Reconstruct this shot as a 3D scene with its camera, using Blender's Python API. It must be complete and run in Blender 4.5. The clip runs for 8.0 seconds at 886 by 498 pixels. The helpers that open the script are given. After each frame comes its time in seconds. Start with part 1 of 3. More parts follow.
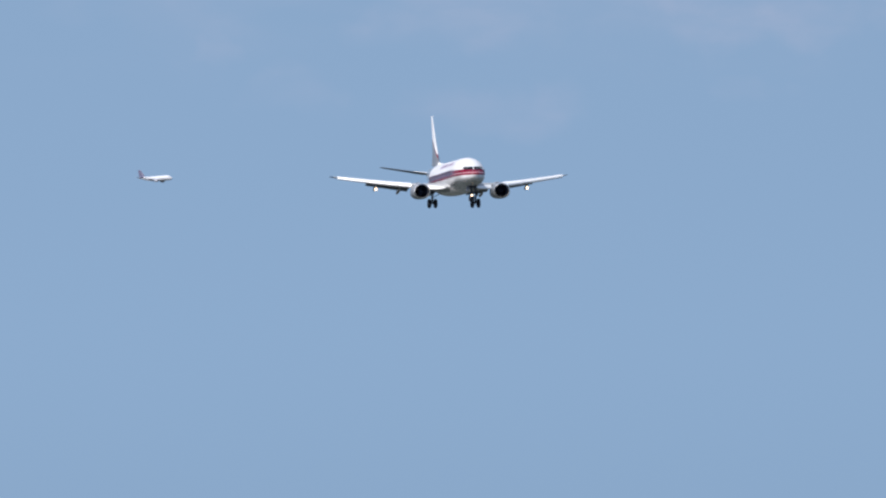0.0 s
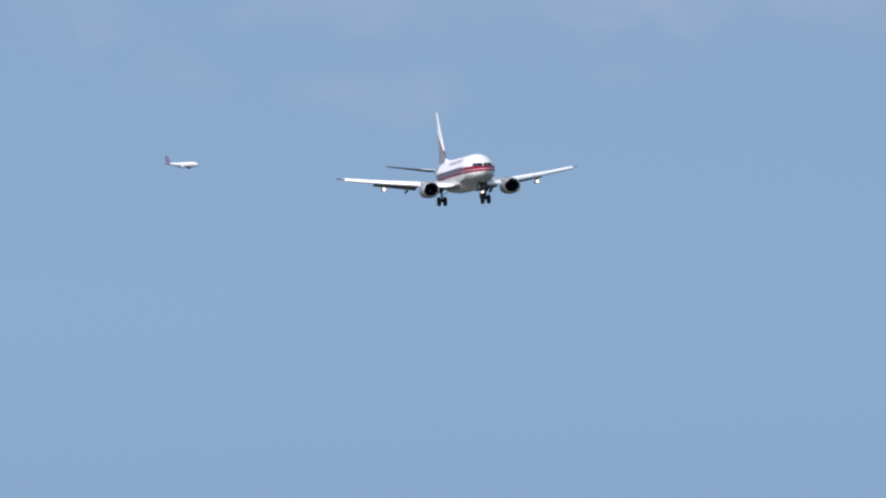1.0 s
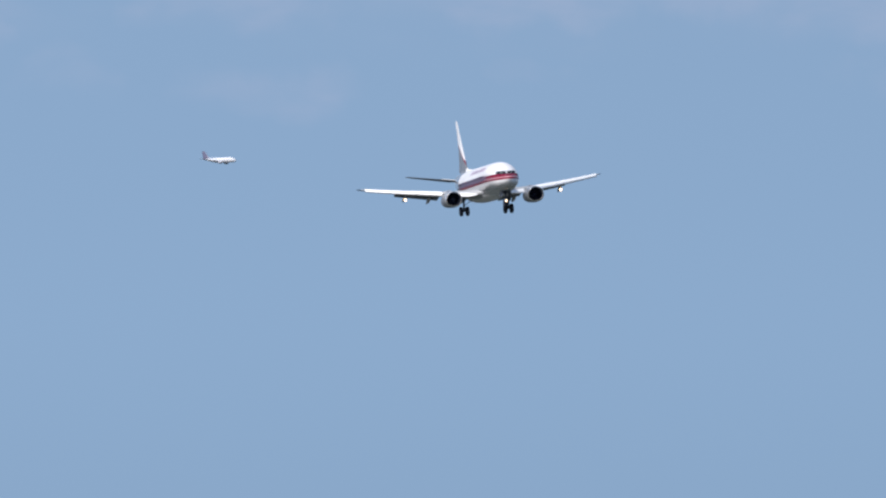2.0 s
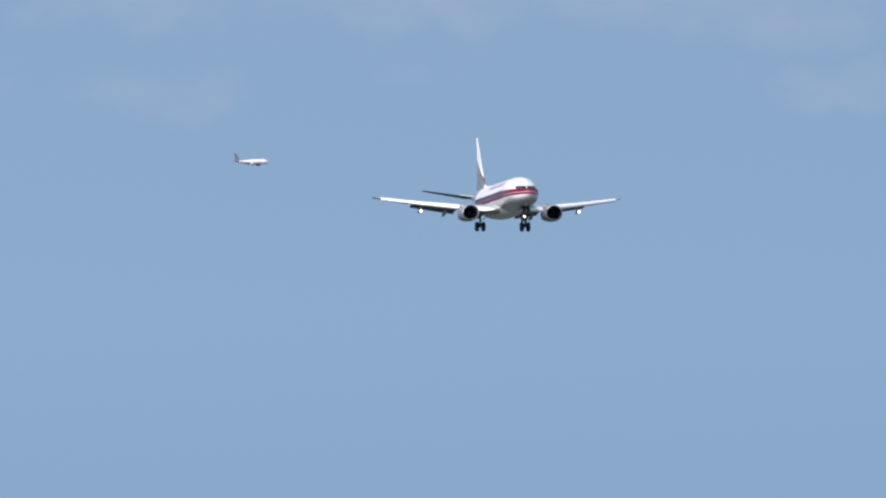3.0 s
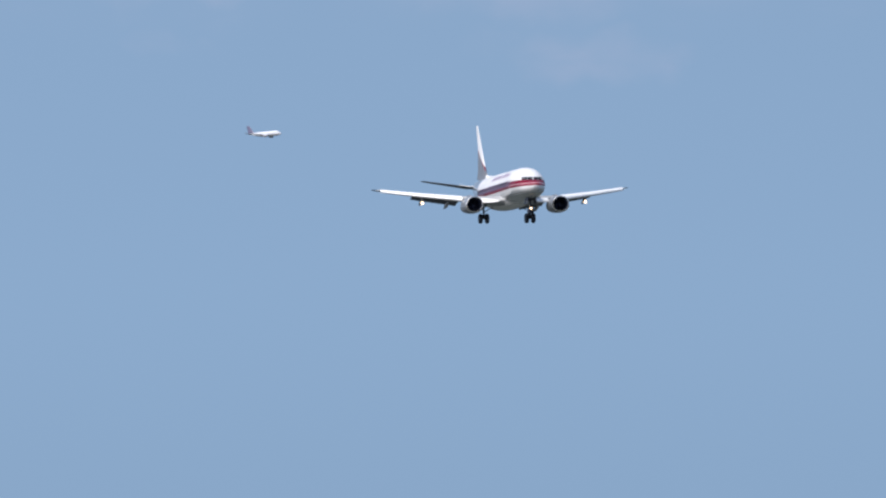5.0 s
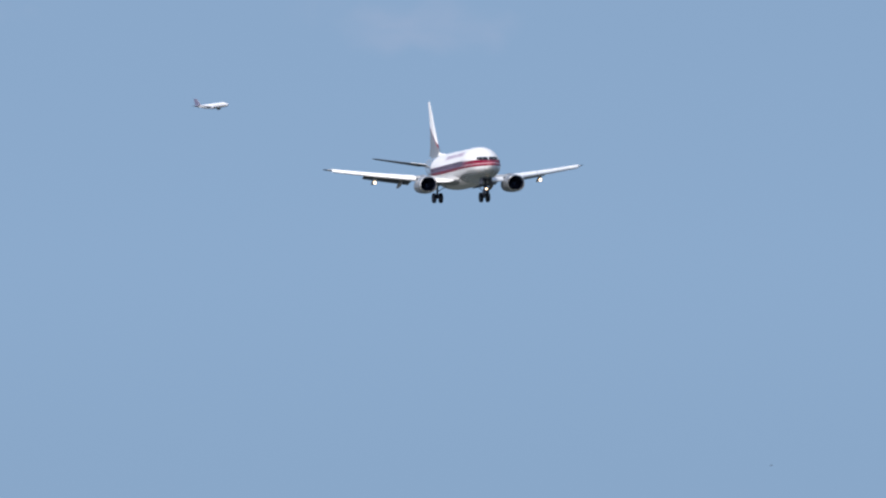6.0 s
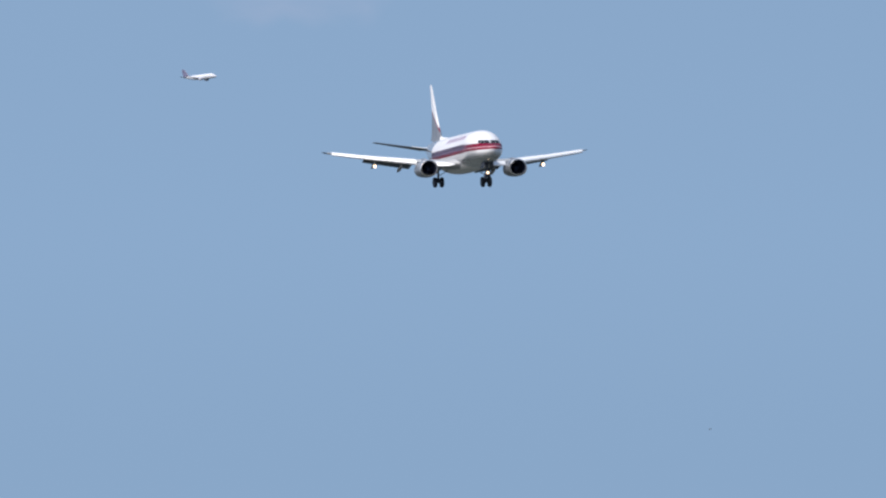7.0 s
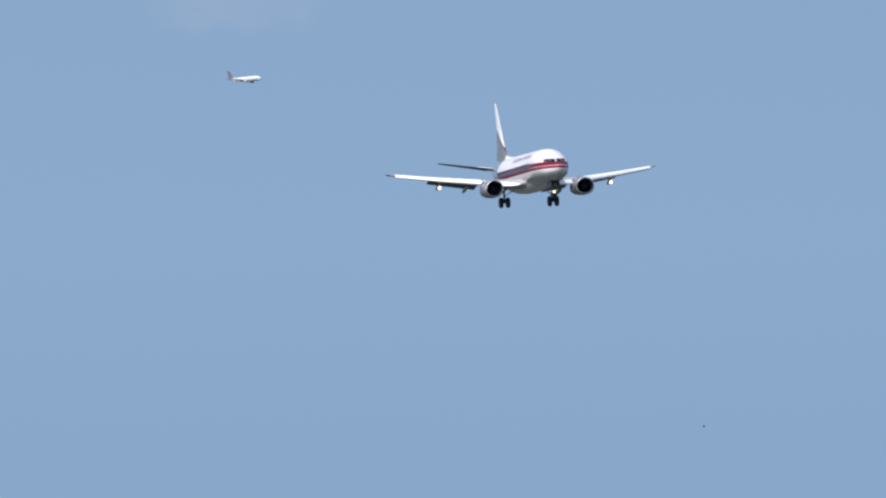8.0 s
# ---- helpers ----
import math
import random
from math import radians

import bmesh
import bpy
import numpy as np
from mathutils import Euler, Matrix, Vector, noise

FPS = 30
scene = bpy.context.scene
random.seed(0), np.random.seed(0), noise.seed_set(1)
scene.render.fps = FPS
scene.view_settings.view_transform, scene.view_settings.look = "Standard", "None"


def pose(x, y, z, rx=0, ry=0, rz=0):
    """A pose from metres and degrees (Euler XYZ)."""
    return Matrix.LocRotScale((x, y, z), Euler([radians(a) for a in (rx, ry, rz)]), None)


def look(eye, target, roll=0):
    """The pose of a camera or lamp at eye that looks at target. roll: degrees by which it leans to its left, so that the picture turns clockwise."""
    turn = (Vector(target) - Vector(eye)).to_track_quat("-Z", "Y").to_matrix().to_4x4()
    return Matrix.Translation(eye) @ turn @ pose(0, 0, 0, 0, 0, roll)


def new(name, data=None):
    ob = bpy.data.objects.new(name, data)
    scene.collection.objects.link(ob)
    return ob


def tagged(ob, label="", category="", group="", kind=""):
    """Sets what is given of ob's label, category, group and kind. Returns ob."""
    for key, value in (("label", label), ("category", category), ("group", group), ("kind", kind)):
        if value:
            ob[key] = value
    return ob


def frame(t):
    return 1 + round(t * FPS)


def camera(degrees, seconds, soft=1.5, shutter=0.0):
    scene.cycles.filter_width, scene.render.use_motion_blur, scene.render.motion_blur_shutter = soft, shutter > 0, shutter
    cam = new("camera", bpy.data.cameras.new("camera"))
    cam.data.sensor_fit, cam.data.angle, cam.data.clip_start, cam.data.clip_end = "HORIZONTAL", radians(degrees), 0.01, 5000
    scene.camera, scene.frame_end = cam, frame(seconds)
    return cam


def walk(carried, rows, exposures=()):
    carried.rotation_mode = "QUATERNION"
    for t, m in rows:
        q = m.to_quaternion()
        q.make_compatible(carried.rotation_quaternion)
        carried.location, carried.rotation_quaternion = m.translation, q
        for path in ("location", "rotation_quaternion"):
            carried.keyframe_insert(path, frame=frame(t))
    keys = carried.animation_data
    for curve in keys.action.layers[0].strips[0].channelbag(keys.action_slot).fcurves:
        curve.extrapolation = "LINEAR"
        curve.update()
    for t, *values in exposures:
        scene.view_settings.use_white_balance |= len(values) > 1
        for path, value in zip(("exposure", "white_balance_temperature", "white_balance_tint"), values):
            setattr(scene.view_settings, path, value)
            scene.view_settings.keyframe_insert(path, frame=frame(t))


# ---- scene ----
EYE = Vector((0.0, 0.0, 1.7))


def aim(turn, tilt):
    """Camera pose at the observer's eye: degrees to the right of +y and above the horizon."""
    return pose(EYE.x, EYE.y, EYE.z, 90 + tilt, 0, -turn)


cam = camera(8.0, 8.0, soft=2.3)
walk(cam, [
    (0, aim(-4.9891, 3.4846)), (0.1, aim(-4.9027, 3.4197)), (0.2, aim(-4.8363, 3.4424)), (0.3, aim(-4.7595, 3.4702)), (0.4, aim(-4.6879, 3.4671)),
    (0.5, aim(-4.5976, 3.4353)), (0.6, aim(-4.4829, 3.4027)), (0.7, aim(-4.3495, 3.3722)), (0.8, aim(-4.2006, 3.3315)), (0.9, aim(-4.0672, 3.2959)),
    (1, aim(-3.9027, 3.3488)), (1.1, aim(-3.8152, 3.3140)), (1.2, aim(-3.7587, 3.3214)), (1.4, aim(-3.5785, 3.3310)), (1.5, aim(-3.4986, 3.3106)),
    (1.6, aim(-3.4371, 3.3402)), (1.7, aim(-3.3211, 3.3265)), (2.8, aim(-2.1210, 3.3227)), (2.9, aim(-2.0363, 3.3296)), (3, aim(-1.9512, 3.3541)),
    (3.1, aim(-1.9281, 3.3663)), (3.2, aim(-1.8374, 3.4114)), (3.3, aim(-1.7726, 3.3999)), (3.4, aim(-1.6974, 3.4502)), (3.5, aim(-1.6050, 3.4764)),
    (3.6, aim(-1.4843, 3.4803)), (3.7, aim(-1.3309, 3.5013)), (3.8, aim(-1.1982, 3.4915)), (3.9, aim(-1.0552, 3.5177)), (4, aim(-0.9383, 3.5375)),
    (4.1, aim(-0.8453, 3.4985)), (4.2, aim(-0.7526, 3.4892)), (4.3, aim(-0.6237, 3.4437)), (4.4, aim(-0.4845, 3.3673)), (4.5, aim(-0.3905, 3.3404)),
    (4.6, aim(-0.2547, 3.2289)), (4.7, aim(-0.1191, 3.1475)), (5.8, aim(1.5949, 2.9771)), (5.9, aim(1.7255, 2.9158)), (6, aim(1.9167, 2.7848)),
    (6.1, aim(2.0962, 2.6332)), (6.2, aim(2.2144, 2.5921)), (6.3, aim(2.3170, 2.5716)), (6.4, aim(2.4248, 2.5459)), (6.5, aim(2.5196, 2.5401)),
    (6.6, aim(2.6248, 2.4771)), (6.7, aim(2.7789, 2.4803)), (6.8, aim(2.8865, 2.5300)), (6.9, aim(2.9993, 2.5540)), (7, aim(3.0771, 2.5320)),
    (7.1, aim(3.1543, 2.5220)), (7.2, aim(3.2327, 2.5022)), (7.3, aim(3.2697, 2.5238)), (7.4, aim(3.3274, 2.5401)), (7.5, aim(3.3923, 2.5261)),
    (7.6, aim(3.4672, 2.5279)), (7.7, aim(3.5152, 2.5367)), (7.8, aim(3.5360, 2.5804)), (7.9, aim(3.5763, 2.5893)), (8, aim(3.6571, 2.5973)),
])

# ---- world and sun ----
SUN_HEIGHT, SUN_TURN = 50.0, 224.0   # degrees above the horizon, clockwise from +y


def sky_world():
    world = bpy.data.worlds.new("sky")
    scene.world = world
    world.use_nodes = True
    nt = world.node_tree
    nt.nodes.clear()
    node, link = nt.nodes.new, nt.links.new
    out, back = node("ShaderNodeOutputWorld"), node("ShaderNodeBackground")
    node_where = node("ShaderNodeTexCoord")
    sky = node("ShaderNodeTexSky")
    sky.sky_type, sky.sun_disc = "NISHITA", False
    sky.sun_elevation, sky.sun_rotation = radians(SUN_HEIGHT), radians(SUN_TURN)
    sky.altitude, sky.air_density, sky.dust_density, sky.ozone_density = 0, 1.0, 0.6, 2.5
    # the haze layer low down is thin today: read the sky a good way above the true direction
    lift, level = node("ShaderNodeVectorMath"), node("ShaderNodeVectorMath")
    lift.operation, level.operation = "ADD", "NORMALIZE"
    lift.inputs[1].default_value = (0, 0, 0.65)
    link(node_where.outputs["Generated"], lift.inputs[0])
    link(lift.outputs[0], level.inputs[0])
    link(level.outputs[0], sky.inputs["Vector"])
    tint = node("ShaderNodeMix")
    tint.data_type, tint.blend_type = "RGBA", "MULTIPLY"
    tint.inputs["Factor"].default_value = 1.0
    tint.inputs[7].default_value = SKY_TINT
    link(sky.outputs["Color"], tint.inputs[6])
    # lowest three degrees darkened in the sky's colour, standing in for lens falloff
    up, dull, low_dim = node("ShaderNodeSeparateXYZ"), node("ShaderNodeMapRange"), node("ShaderNodeVectorMath")
    dull.interpolation_type, low_dim.operation = "SMOOTHSTEP", "SCALE"
    for k, value in ((1, math.sin(radians(0.3))), (2, math.sin(radians(3.0))), (3, 0.93), (4, 1.0)):
        dull.inputs[k].default_value = value
    link(node_where.outputs["Generated"], up.inputs[0])
    link(up.outputs[2], dull.inputs[0])
    link(tint.outputs[2], low_dim.inputs[0])
    link(dull.outputs[0], low_dim.inputs[3])
    # thin cloud: a ragged field from six degrees up, and single flat patches hanging below it
    ragged, offset, bent = node("ShaderNodeTexNoise"), node("ShaderNodeVectorMath"), node("ShaderNodeVectorMath")
    ragged.inputs["Scale"].default_value, ragged.inputs["Detail"].default_value = 75.0, 3.0
    link(node_where.outputs["Generated"], ragged.inputs["Vector"])
    offset.operation, bent.operation = "MULTIPLY_ADD", "ADD"
    offset.inputs[1].default_value, offset.inputs[2].default_value = (0.034, 0.0, 0.012), (-0.017, 0.0, -0.006)
    link(ragged.outputs["Color"], offset.inputs[0])
    link(node_where.outputs["Generated"], bent.inputs[0])
    link(offset.outputs[0], bent.inputs[1])
    stretch, field = node("ShaderNodeMapping"), node("ShaderNodeTexNoise")
    stretch.inputs["Scale"].default_value = (1.0, 1.0, 2.6)
    link(node_where.outputs["Generated"], stretch.inputs["Vector"])
    field.inputs["Scale"].default_value, field.inputs["Detail"].default_value = 38.0, 2.0
    link(stretch.outputs["Vector"], field.inputs["Vector"])
    patch, band, split = node("ShaderNodeMapRange"), node("ShaderNodeMapRange"), node("ShaderNodeSeparateXYZ")
    patch.inputs[1].default_value, patch.inputs[2].default_value = 0.38, 0.64
    link(field.outputs["Fac"], patch.inputs[0])
    link(bent.outputs[0], split.inputs[0])
    band.interpolation_type = "SMOOTHSTEP"
    band.inputs[1].default_value, band.inputs[2].default_value = math.sin(radians(4.9)), math.sin(radians(6.3))
    link(split.outputs[2], band.inputs[0])
    amount = node("ShaderNodeMath")
    amount.operation = "MULTIPLY"
    link(patch.outputs[0], amount.inputs[0])
    link(band.outputs[0], amount.inputs[1])
    for turn, height, half_w, half_h, dense in CLOUDS:
        a, e = radians(turn), radians(height)
        away, shape, far_out = node("ShaderNodeVectorMath"), node("ShaderNodeVectorMath"), node("ShaderNodeVectorMath")
        away.operation, shape.operation, far_out.operation = "SUBTRACT", "MULTIPLY", "LENGTH"
        away.inputs[1].default_value = (math.sin(a) * math.cos(e), math.cos(a) * math.cos(e), math.sin(e))
        shape.inputs[1].default_value = (1 / radians(half_w), 1.0, 1 / radians(half_h))
        link(bent.outputs[0], away.inputs[0])
        link(away.outputs[0], shape.inputs[0])
        link(shape.outputs[0], far_out.inputs[0])
        body, both = node("ShaderNodeMapRange"), node("ShaderNodeMath")
        body.interpolation_type, both.operation = "SMOOTHSTEP", "MAXIMUM"
        for k, value in ((1, 1.35), (2, 0.25), (3, 0.0), (4, dense)):
            body.inputs[k].default_value = value
        link(far_out.outputs["Value"], body.inputs[0])
        link(amount.outputs[0], both.inputs[0])
        link(body.outputs[0], both.inputs[1])
        amount = both
    # torn by fine streaks
    streak, torn, thin = node("ShaderNodeTexNoise"), node("ShaderNodeMapRange"), node("ShaderNodeMath")
    streak.inputs["Scale"].default_value, streak.inputs["Detail"].default_value = 120.0, 4.0
    link(stretch.outputs["Vector"], streak.inputs["Vector"])
    for k, value in ((1, 0.3), (2, 0.7), (3, 0.3), (4, 0.75)):
        torn.inputs[k].default_value = value
    link(streak.outputs["Fac"], torn.inputs[0])
    thin.operation = "MULTIPLY"
    link(torn.outputs[0], thin.inputs[1])
    link(amount.outputs[0], thin.inputs[0])
    cloud = node("ShaderNodeMix")
    cloud.data_type = "RGBA"
    link(thin.outputs[0], cloud.inputs[0])
    link(low_dim.outputs[0], cloud.inputs[6])
    veil = node("ShaderNodeMix")
    veil.data_type, veil.blend_type = "RGBA", "MULTIPLY"
    veil.inputs["Factor"].default_value = 1.0
    link(tint.outputs[2], veil.inputs[6])
    veil.inputs[7].default_value = CLOUD
    link(veil.outputs[2], cloud.inputs[7])
    link(cloud.outputs[2], back.inputs["Color"])
    back.inputs["Strength"].default_value = SKY_STRENGTH
    link(back.outputs[0], out.inputs[0])


# cloud patches: degrees to the right of +y, height, half width, half height, density
CLOUDS = [(-7.1, 5.40, 0.35, 0.28, 0.55), (-6.3, 4.92, 0.40, 0.20, 0.3), (-4.7, 5.52, 0.80, 0.26, 0.7), (-4.25, 4.73, 0.90, 0.26, 0.55), (-2.25, 5.56, 0.95, 0.27, 0.95),
          (-2.2, 4.92, 0.32, 0.15, 0.25), (-0.4, 5.60, 1.1, 0.26, 0.8), (1.0, 5.46, 1.2, 0.32, 0.8), (1.55, 4.83, 0.78, 0.26, 0.7), (2.9, 5.62, 0.8, 0.25, 0.6)]
SKY_STRENGTH = 0.15
SKY_TINT = (1.96, 1.78, 1.445, 1)
CLOUD = (1.38, 1.12, 1.05, 1)   # whiter than the blue behind
sky_world()
sun = new("sun", bpy.data.lights.new("sun", "SUN"))
sun.data.energy, sun.data.angle, sun.data.color = 4.0, radians(0.53), (1.0, 0.96, 0.92)
_h, _a = radians(SUN_HEIGHT), radians(SUN_TURN)
sun.matrix_world = look((0, 0, 300), (-300 * math.sin(_a) * math.cos(_h), -300 * math.cos(_a) * math.cos(_h), 300 - 300 * math.sin(_h)))


# ---- materials ----
def material(name, colour, rough=0.4, metal=0.0, wear=0.12, size=0.6, coat=0.0, bump=0.0):
    """Surface with broad stains and fine grain in its colour and gloss."""
    m = bpy.data.materials.new(name)
    m.use_nodes = True
    nt = m.node_tree
    node, link = nt.nodes.new, nt.links.new
    skin = nt.nodes["Principled BSDF"]
    where = node("ShaderNodeTexCoord")
    broad, fine = node("ShaderNodeTexNoise"), node("ShaderNodeTexNoise")
    broad.inputs["Scale"].default_value, fine.inputs["Scale"].default_value = size, size * 14
    broad.inputs["Detail"].default_value = fine.inputs["Detail"].default_value = 4
    for tex in (broad, fine):
        link(where.outputs["Object"], tex.inputs["Vector"])
    sum_ = node("ShaderNodeMath")
    sum_.operation = "ADD"
    link(broad.outputs["Fac"], sum_.inputs[0])
    link(fine.outputs["Fac"], sum_.inputs[1])
    shade = node("ShaderNodeMapRange")
    shade.inputs[1].default_value, shade.inputs[2].default_value = 0.6, 1.4
    shade.inputs[3].default_value, shade.inputs[4].default_value = 1 - wear, 1 + wear * 0.35
    link(sum_.outputs[0], shade.inputs[0])
    tone = node("ShaderNodeVectorMath")
    tone.operation = "SCALE"
    tone.inputs[0].default_value = colour
    link(shade.outputs[0], tone.inputs[3])
    link(tone.outputs[0], skin.inputs["Base Color"])
    gloss = node("ShaderNodeMapRange")
    gloss.inputs[3].default_value, gloss.inputs[4].default_value = rough * 0.75, min(1, rough * 1.3)
    link(broad.outputs["Fac"], gloss.inputs[0])
    link(gloss.outputs[0], skin.inputs["Roughness"])
    skin.inputs["Metallic"].default_value = metal
    skin.inputs["Coat Weight"].default_value = coat
    if bump:
        relief = node("ShaderNodeBump")
        relief.inputs["Strength"].default_value = bump
        relief.inputs["Distance"].default_value = 0.02
        link(fine.outputs["Fac"], relief.inputs["Height"])
        link(relief.outputs[0], skin.inputs["Normal"])
    return m


def glow(name, colour, strength):
    m = bpy.data.materials.new(name)
    m.use_nodes = True
    skin = m.node_tree.nodes["Principled BSDF"]
    skin.inputs["Base Color"].default_value = (0.8, 0.8, 0.8, 1)
    skin.inputs["Emission Color"].default_value = (*colour, 1)
    skin.inputs["Emission Strength"].default_value = strength
    return m


def livery(name):
    """White upper shell, red cheatline with a pale pinstripe, bare polished metal below and behind."""
    m = material(name, (0.8, 0.8, 0.8), rough=0.24, wear=0.08, size=0.4)
    nt = m.node_tree
    node, link = nt.nodes.new, nt.links.new
    skin = nt.nodes["Principled BSDF"]
    where = node("ShaderNodeTexCoord")
    split = node("ShaderNodeSeparateXYZ")
    link(where.outputs["Object"], split.inputs[0])
    level = node("ShaderNodeMapRange")
    level.inputs[1].default_value, level.inputs[2].default_value = -2.2, 2.2
    link(split.outputs[2], level.inputs[0])

    def ramp(stops):
        r = node("ShaderNodeValToRGB")
        r.color_ramp.interpolation = "CONSTANT"
        elements = r.color_ramp.elements
        for e, (z, c) in ((elements[1], stops[-1]), (elements[0], stops[0])):
            e.position, e.color = (z + 2.2) / 4.4, (*c, 1)
        for z, c in stops[1:-1]:
            elements.new((z + 2.2) / 4.4).color = (*c, 1)
        return r
    white, red, blue, bare, pink = (0.68, 0.68, 0.71), (0.17, 0.007, 0.026), (0.10, 0.05, 0.09), (0.68, 0.69, 0.71), (0.46, 0.25, 0.29)
    paint = ramp([(-2.2, bare), (-0.62, red), (-0.36, blue), (0.25, white)])
    front = ramp([(-2.2, bare), (-0.62, red), (-0.38, pink), (-0.28, red), (0.11, white)])
    for r in (paint, front):
        link(level.outputs[0], r.inputs[0])
    ahead = node("ShaderNodeMapRange")
    ahead.inputs[1].default_value, ahead.inputs[2].default_value = -7.0, -4.0
    link(split.outputs[0], ahead.inputs[0])
    sides = node("ShaderNodeMix")
    sides.data_type = "RGBA"
    link(ahead.outputs[0], sides.inputs[0])
    link(paint.outputs[0], sides.inputs[6])
    link(front.outputs[0], sides.inputs[7])
    # the paint ends short of the tail cone
    tail = node("ShaderNodeMath")
    tail.operation = "LESS_THAN"
    tail.inputs[1].default_value = -22.2
    link(split.outputs[0], tail.inputs[0])
    # metallic share grows towards the keel, building the belly's soft darkening into the surface
    low = node("ShaderNodeMapRange")
    for k, value in ((1, -0.75), (2, -1.5), (3, 0.0), (4, 1.0)):
        low.inputs[k].default_value = value
    link(split.outputs[2], low.inputs[0])
    metal = node("ShaderNodeMath")
    metal.operation = "MAXIMUM"
    link(tail.outputs[0], metal.inputs[0])
    link(low.outputs[0], metal.inputs[1])
    shell = node("ShaderNodeMix")
    shell.data_type = "RGBA"
    link(tail.outputs[0], shell.inputs[0])
    link(sides.outputs[2], shell.inputs[6])
    shell.inputs[7].default_value = (*bare, 1)
    tone = [n for n in nt.nodes if n.bl_idname == "ShaderNodeVectorMath"][0]
    link(shell.outputs[2], tone.inputs[0])
    part_metal = node("ShaderNodeMath")
    part_metal.operation = "MULTIPLY"
    part_metal.inputs[1].default_value = 0.9
    link(metal.outputs[0], part_metal.inputs[0])
    link(part_metal.outputs[0], skin.inputs["Metallic"])
    skin.inputs["Specular IOR Level"].default_value = 0.15
    return m


def fin_paint(name):
    """White fin with a grey lower rear field edged in red."""
    m = material(name, (0.8, 0.8, 0.8), rough=0.35, wear=0.06, size=0.4)
    nt = m.node_tree
    node, link = nt.nodes.new, nt.links.new
    where, split = node("ShaderNodeTexCoord"), node("ShaderNodeSeparateXYZ")
    link(where.outputs["Object"], split.inputs[0])
    rise = node("ShaderNodeMath")
    rise.operation = "MULTIPLY_ADD"
    rise.inputs[1].default_value = 0.615
    link(split.outputs[0], rise.inputs[0])
    link(split.outputs[2], rise.inputs[2])          # z + 0.615 x
    ramp = node("ShaderNodeValToRGB")
    ramp.color_ramp.interpolation = "CONSTANT"
    level = node("ShaderNodeMapRange")
    level.inputs[1].default_value, level.inputs[2].default_value = -18.0, -8.0
    link(rise.outputs[0], level.inputs[0])
    link(level.outputs[0], ramp.inputs[0])
    e = ramp.color_ramp.elements
    e[0].position, e[0].color = 0.0, (0.16, 0.17, 0.195, 1)
    e[1].position, e[1].color = 0.482, (0.17, 0.015, 0.03, 1)
    w = e.new(0.504)
    w.color = (0.76, 0.76, 0.78, 1)
    tone = [n for n in nt.nodes if n.bl_idname == "ShaderNodeVectorMath"][0]
    link(ramp.outputs[0], tone.inputs[0])
    return m


LIVERY = livery("airliner livery")
FIN = fin_paint("fin paint")
WHITE = material("white aircraft paint", (0.78, 0.78, 0.78), rough=0.35, wear=0.08)
WING_GREY = material("grey wing paint", (0.36, 0.37, 0.39), rough=0.45, wear=0.18)
SLAT = material("polished leading edge", (0.82, 0.82, 0.83), rough=0.38, metal=0.1, wear=0.1, size=1.2)
FLAP = material("grey flap paint", (0.085, 0.10, 0.13), rough=0.5, wear=0.25)
TAILPLANE = material("dull grey tailplane paint", (0.14, 0.165, 0.21), rough=0.5, wear=0.3)
NACELLE = material("grey nacelle paint", (0.28, 0.30, 0.34), rough=0.35, metal=0.35, wear=0.2, size=0.9)
LIP = material("bare metal intake lip", (0.75, 0.75, 0.76), rough=0.25, metal=0.9, wear=0.1)
# blue of the distance haze is mixed into this near-black lining
DARK = material("haze-blued dark intake lining", (0.016, 0.026, 0.062), rough=0.7, wear=0.3)
# fan colour darkened for the shade inside the intake, blued for haze
FAN = material("haze-blued dark titanium fan blades", (0.024, 0.034, 0.07), rough=0.6, metal=0.4, wear=0.3)
HOT = material("heat-stained exhaust metal", (0.16, 0.13, 0.11), rough=0.45, metal=0.8, wear=0.4)
# tyres and gear carry the haze's blue in their colour too
TYRE = material("haze-blued black tyre rubber", (0.022, 0.029, 0.048), rough=0.85, wear=0.3, size=3)
STRUT = material("haze-blued dark gear paint", (0.05, 0.06, 0.09), rough=0.5, wear=0.35, size=3)
GLASS = material("dark cockpit glass", (0.015, 0.018, 0.026), rough=0.12, wear=0.2)
GLASS.node_tree.nodes["Principled BSDF"].inputs["Specular IOR Level"].default_value = 0.2
CABIN_GLASS = material("cabin window acrylic", (0.03, 0.028, 0.04), rough=0.45, wear=0.2)
CABIN_GLASS.node_tree.nodes["Principled BSDF"].inputs["Specular IOR Level"].default_value = 0.15
TITLE = material("mauve title paint", (0.32, 0.26, 0.35), rough=0.4, wear=0.15)
LAMP = glow("landing lamp lens", (1.0, 0.72, 0.46), 4.5)
NAV = material("wingtip lamp glass", (0.06, 0.09, 0.14), rough=0.15, wear=0.2)


# ---- building helpers ----
def part(name, bm, mat, parent=None, label="", sharp=38):
    """Links a bmesh as one mesh object, under a thing or a part."""
    bmesh.ops.recalc_face_normals(bm, faces=bm.faces)
    limit = radians(sharp)
    for f in bm.faces:
        f.smooth = True
    for e in bm.edges:
        if len(e.link_faces) == 2 and e.calc_face_angle(0) > limit:
            e.smooth = False
    me = bpy.data.meshes.new(name)
    bm.to_mesh(me)
    bm.free()
    me.materials.append(mat)
    ob = new(name, me)
    ob.parent = parent
    if label:
        tagged(ob, label)
    return ob


